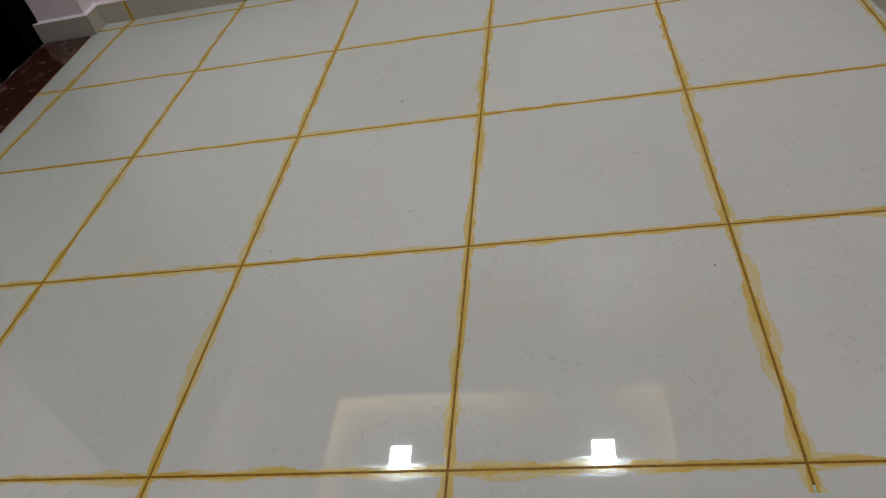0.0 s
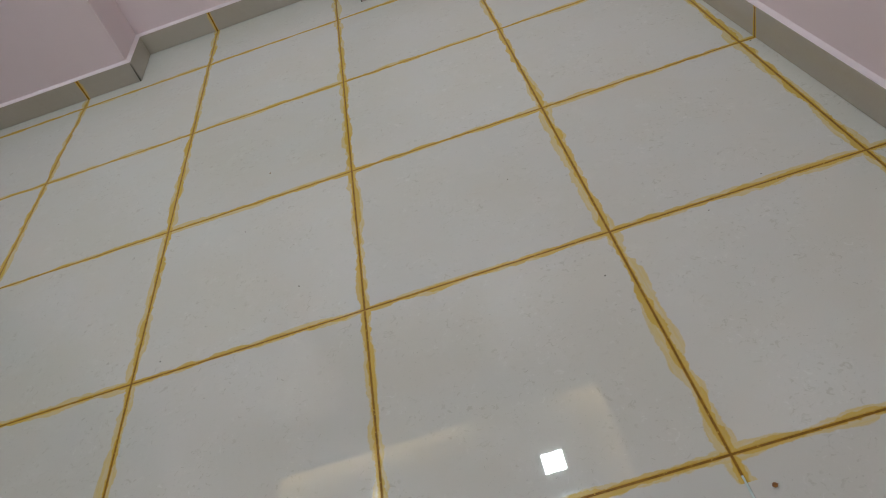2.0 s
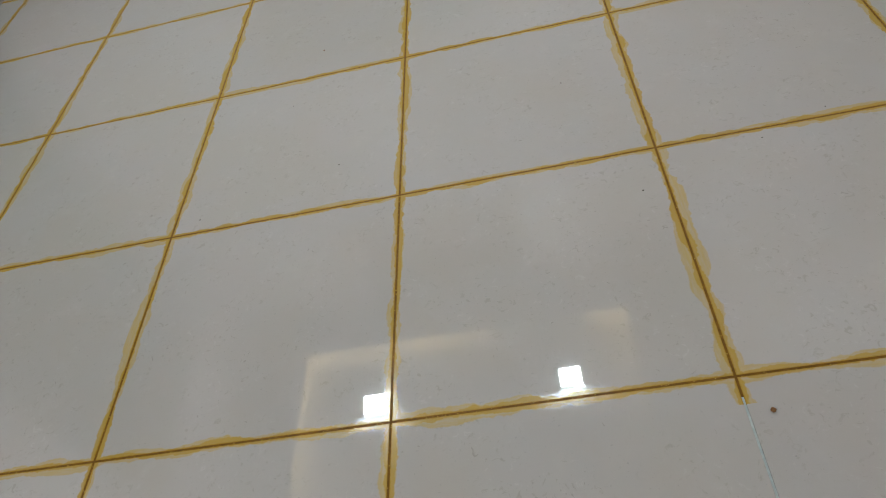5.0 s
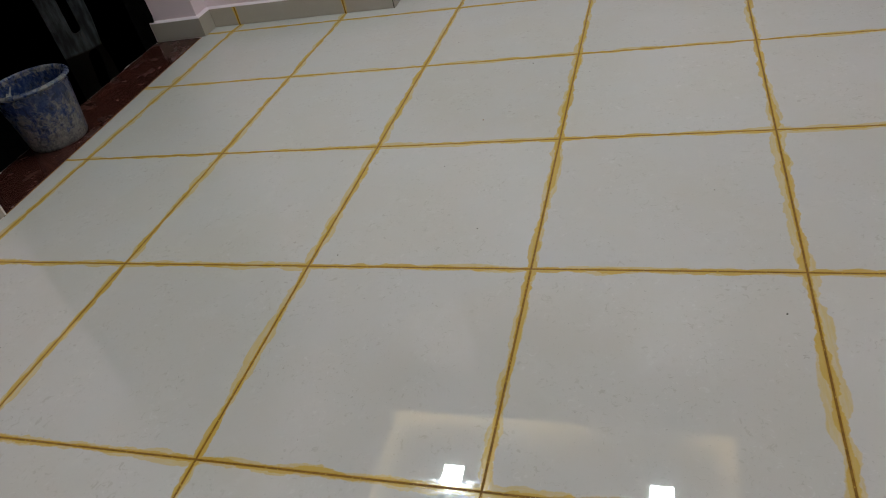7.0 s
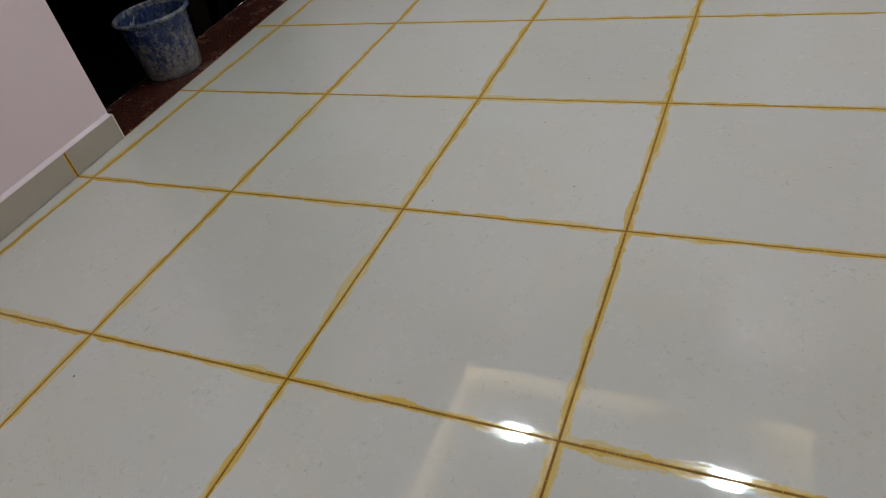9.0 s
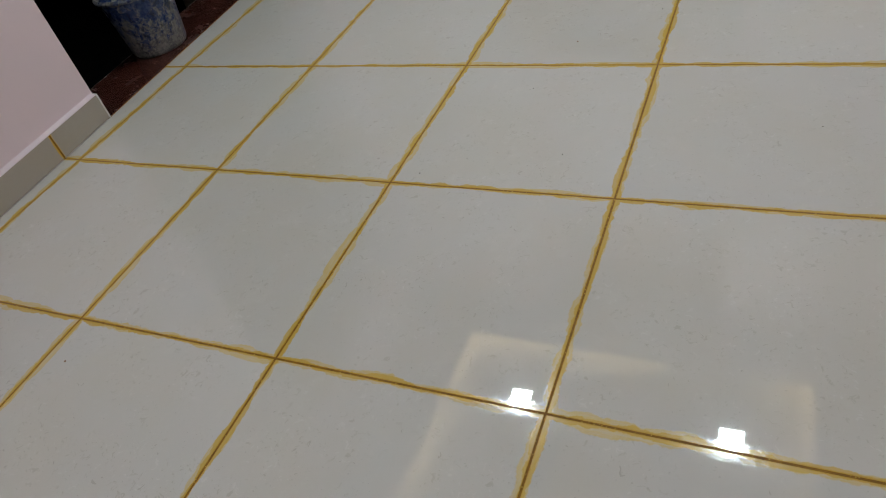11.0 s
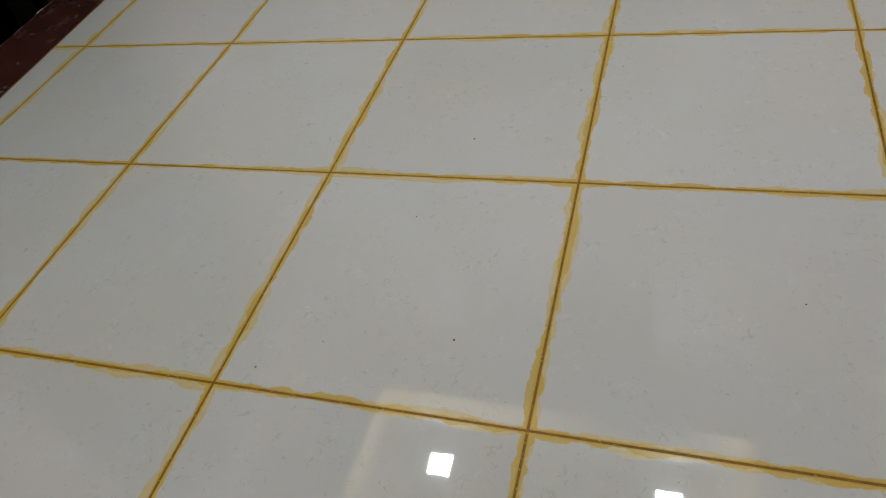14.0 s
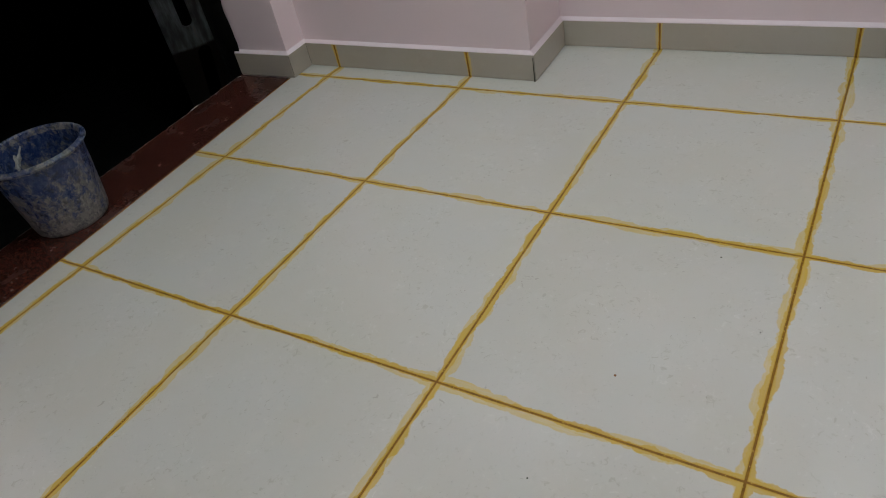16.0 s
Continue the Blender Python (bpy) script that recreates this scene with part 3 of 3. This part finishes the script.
def open_mitre(corner, along, high, wide):
    """A dark sliver for the shade in a crack that narrows upwards where two skirting tiles meet on an outer corner."""
    bm = bmesh.new()
    c, d = Vector(corner), Vector(along).normalized()
    out = Vector((d.y, -d.x))
    foot = [c + out * 0.0012 + d * 0.0, c + out * 0.0012 + d * wide, c - out * 0.004 + d * wide, c - out * 0.004]
    head = [p + d * (wide * 0.42 if k in (0, 3) else -wide * 0.42) for k, p in enumerate(foot)]
    low, top = [bm.verts.new((*p, 0.0008)) for p in foot], [bm.verts.new((*p, high)) for p in head]
    bm.faces.new(low)
    bm.faces.new(top)
    for k in range(4):
        m = (k + 1) % 4
        bm.faces.new((low[k], low[m], top[m], top[k]))
    part("open_joint", bm, M_GRIT_AND_GAP, base, "dark sliver for the shade in an open corner joint")


open_mitre((-0.9375, 1.893), (-1, 0), 0.088, 0.0034)
open_mitre((0.121, 1.9155), (0, 1), 0.086, 0.0036)

# ---- floor tiles ----
tile_mesh = None
for i in range(-4, 3):
    for j in range(-7, 4):
        x0, x1, y0, y1 = i * PX + half, (i + 1) * PX - half, j * PY + half, (j + 1) * PY - half
        full = [(x0, y0), (x1, y0), (x1, y1), (x0, y1)]
        cut = in_room(full)
        if len(cut) < 3:
            continue
        if cut == full:
            if tile_mesh is None:
                ob = part("tile", box(-PX / 2 + half, -PY / 2 + half, -0.0098, PX / 2 - half, PY / 2 - half, 0, 0.0004), M_TILE, floor)
                tile_mesh = ob.data
            else:
                ob = new("tile", tile_mesh)
                ob.parent = floor
            ob.location = ((x0 + x1) / 2, (y0 + y1) / 2, 0)
        else:
            part("tile", prism(cut, -0.0098, 0, 0.0004), M_TILE, floor)

# ---- glossy beads of epoxy added on the joints to make glints ----
rng = random.Random(23)
bm = bmesh.new()
for k in range(700):
    if k % 2:
        x, y = rng.randint(-3, 1) * PX + rng.uniform(-0.002, 0.002), rng.uniform(-0.9, 1.85)
        if 0.5 < x < 0.7 and y < -0.62:
            continue
    else:
        x, y = rng.uniform(-1.75, 1.15), rng.randint(-1, 3) * PY + rng.uniform(-0.002, 0.002)
    r = rng.uniform(0.0007, 0.0016)
    bmesh.ops.create_icosphere(bm, subdivisions=1, radius=r, matrix=Matrix.Translation((x, y, -0.0002)))
for f in bm.faces:
    f.smooth = True
beads = link("grout_beads", bm, M_BEAD, floor, "glossy grout beads added to make glints")
beads["kind"] = "stuff"

# ---- crumbs on the floor ----
rng = random.Random(11)


def crumb(name, size, material, flat=0.6):
    bm = bmesh.new()
    bmesh.ops.create_icosphere(bm, subdivisions=2, radius=size)
    for v in bm.verts:
        v.co *= 1 + rng.uniform(-0.22, 0.22)
        v.co.z *= flat
    low = min(v.co.z for v in bm.verts)
    bmesh.ops.translate(bm, verts=bm.verts, vec=(0, 0, -low))
    return smooth(link(name, bm, material), 60)


grit = tagged(crumb("grit", 0.0014, M_GRIT_AND_GAP), "small dark crumb of grit on the floor tiles", "grit", "floor grit")
SPOTS = [(-0.505, 1.406), (-0.388, 1.780), (-0.334, 0.469), (-0.166, 0.158), (0.763, 1.044), (0.818, -0.033), (-0.529, 0.045),
         (0.242, 0.881), (0.426, 0.315), (0.544, -0.130), (-1.356, -0.344), (0.970, 0.030), (1.222, 0.589), (-1.046, 0.871),
         (-0.041, 0.946), (-0.161, 1.151), (0.052, 1.052)]
grit.location = (*SPOTS[0], 0.0)
for k, (x, y) in enumerate(SPOTS[1:]):
    s = 0.75 + 0.25 * (k % 3)
    c = copy_thing(grit, pose(x, y, 0, 0, 0, k * 47))
    c.scale = (s * 1.3, s, s)
drop = tagged(crumb("grout_drop", 0.0048, M_DROP, 0.5), "brown drop of spilt grout on a floor tile", "grout drop")
drop.location = (0.636, -0.672, 0)
for x, y, s in ((-0.268, 0.743, 0.62), (-1.128, -0.724, 0.6)):
    c = copy_thing(drop, pose(x, y, 0, 0, 0, 70 * s))
    c.scale = (s, s, s)
chip = tagged(crumb("plaster_chip", 0.006, M_CHIP, 0.35), "white chip of plaster on the threshold edge", "plaster chip", "plaster chips")
chip.location = (-2.212, 1.47, 0.003)
chip.rotation_euler = (0, 0, radians(95))
chip.scale = (4.5, 0.4, 0.5)
for x, y, r, s in ((-2.155, 0.52, 90, 0.7), (-2.213, 1.735, 40, 0.8), (-2.10, 1.62, 10, 0.35), (-2.04, 1.50, 50, 0.3)):
    c = copy_thing(chip, pose(x, y, 0.003, 0, 0, r))
    c.scale = (1.6 * s, 0.45 * s, 0.5 * s)
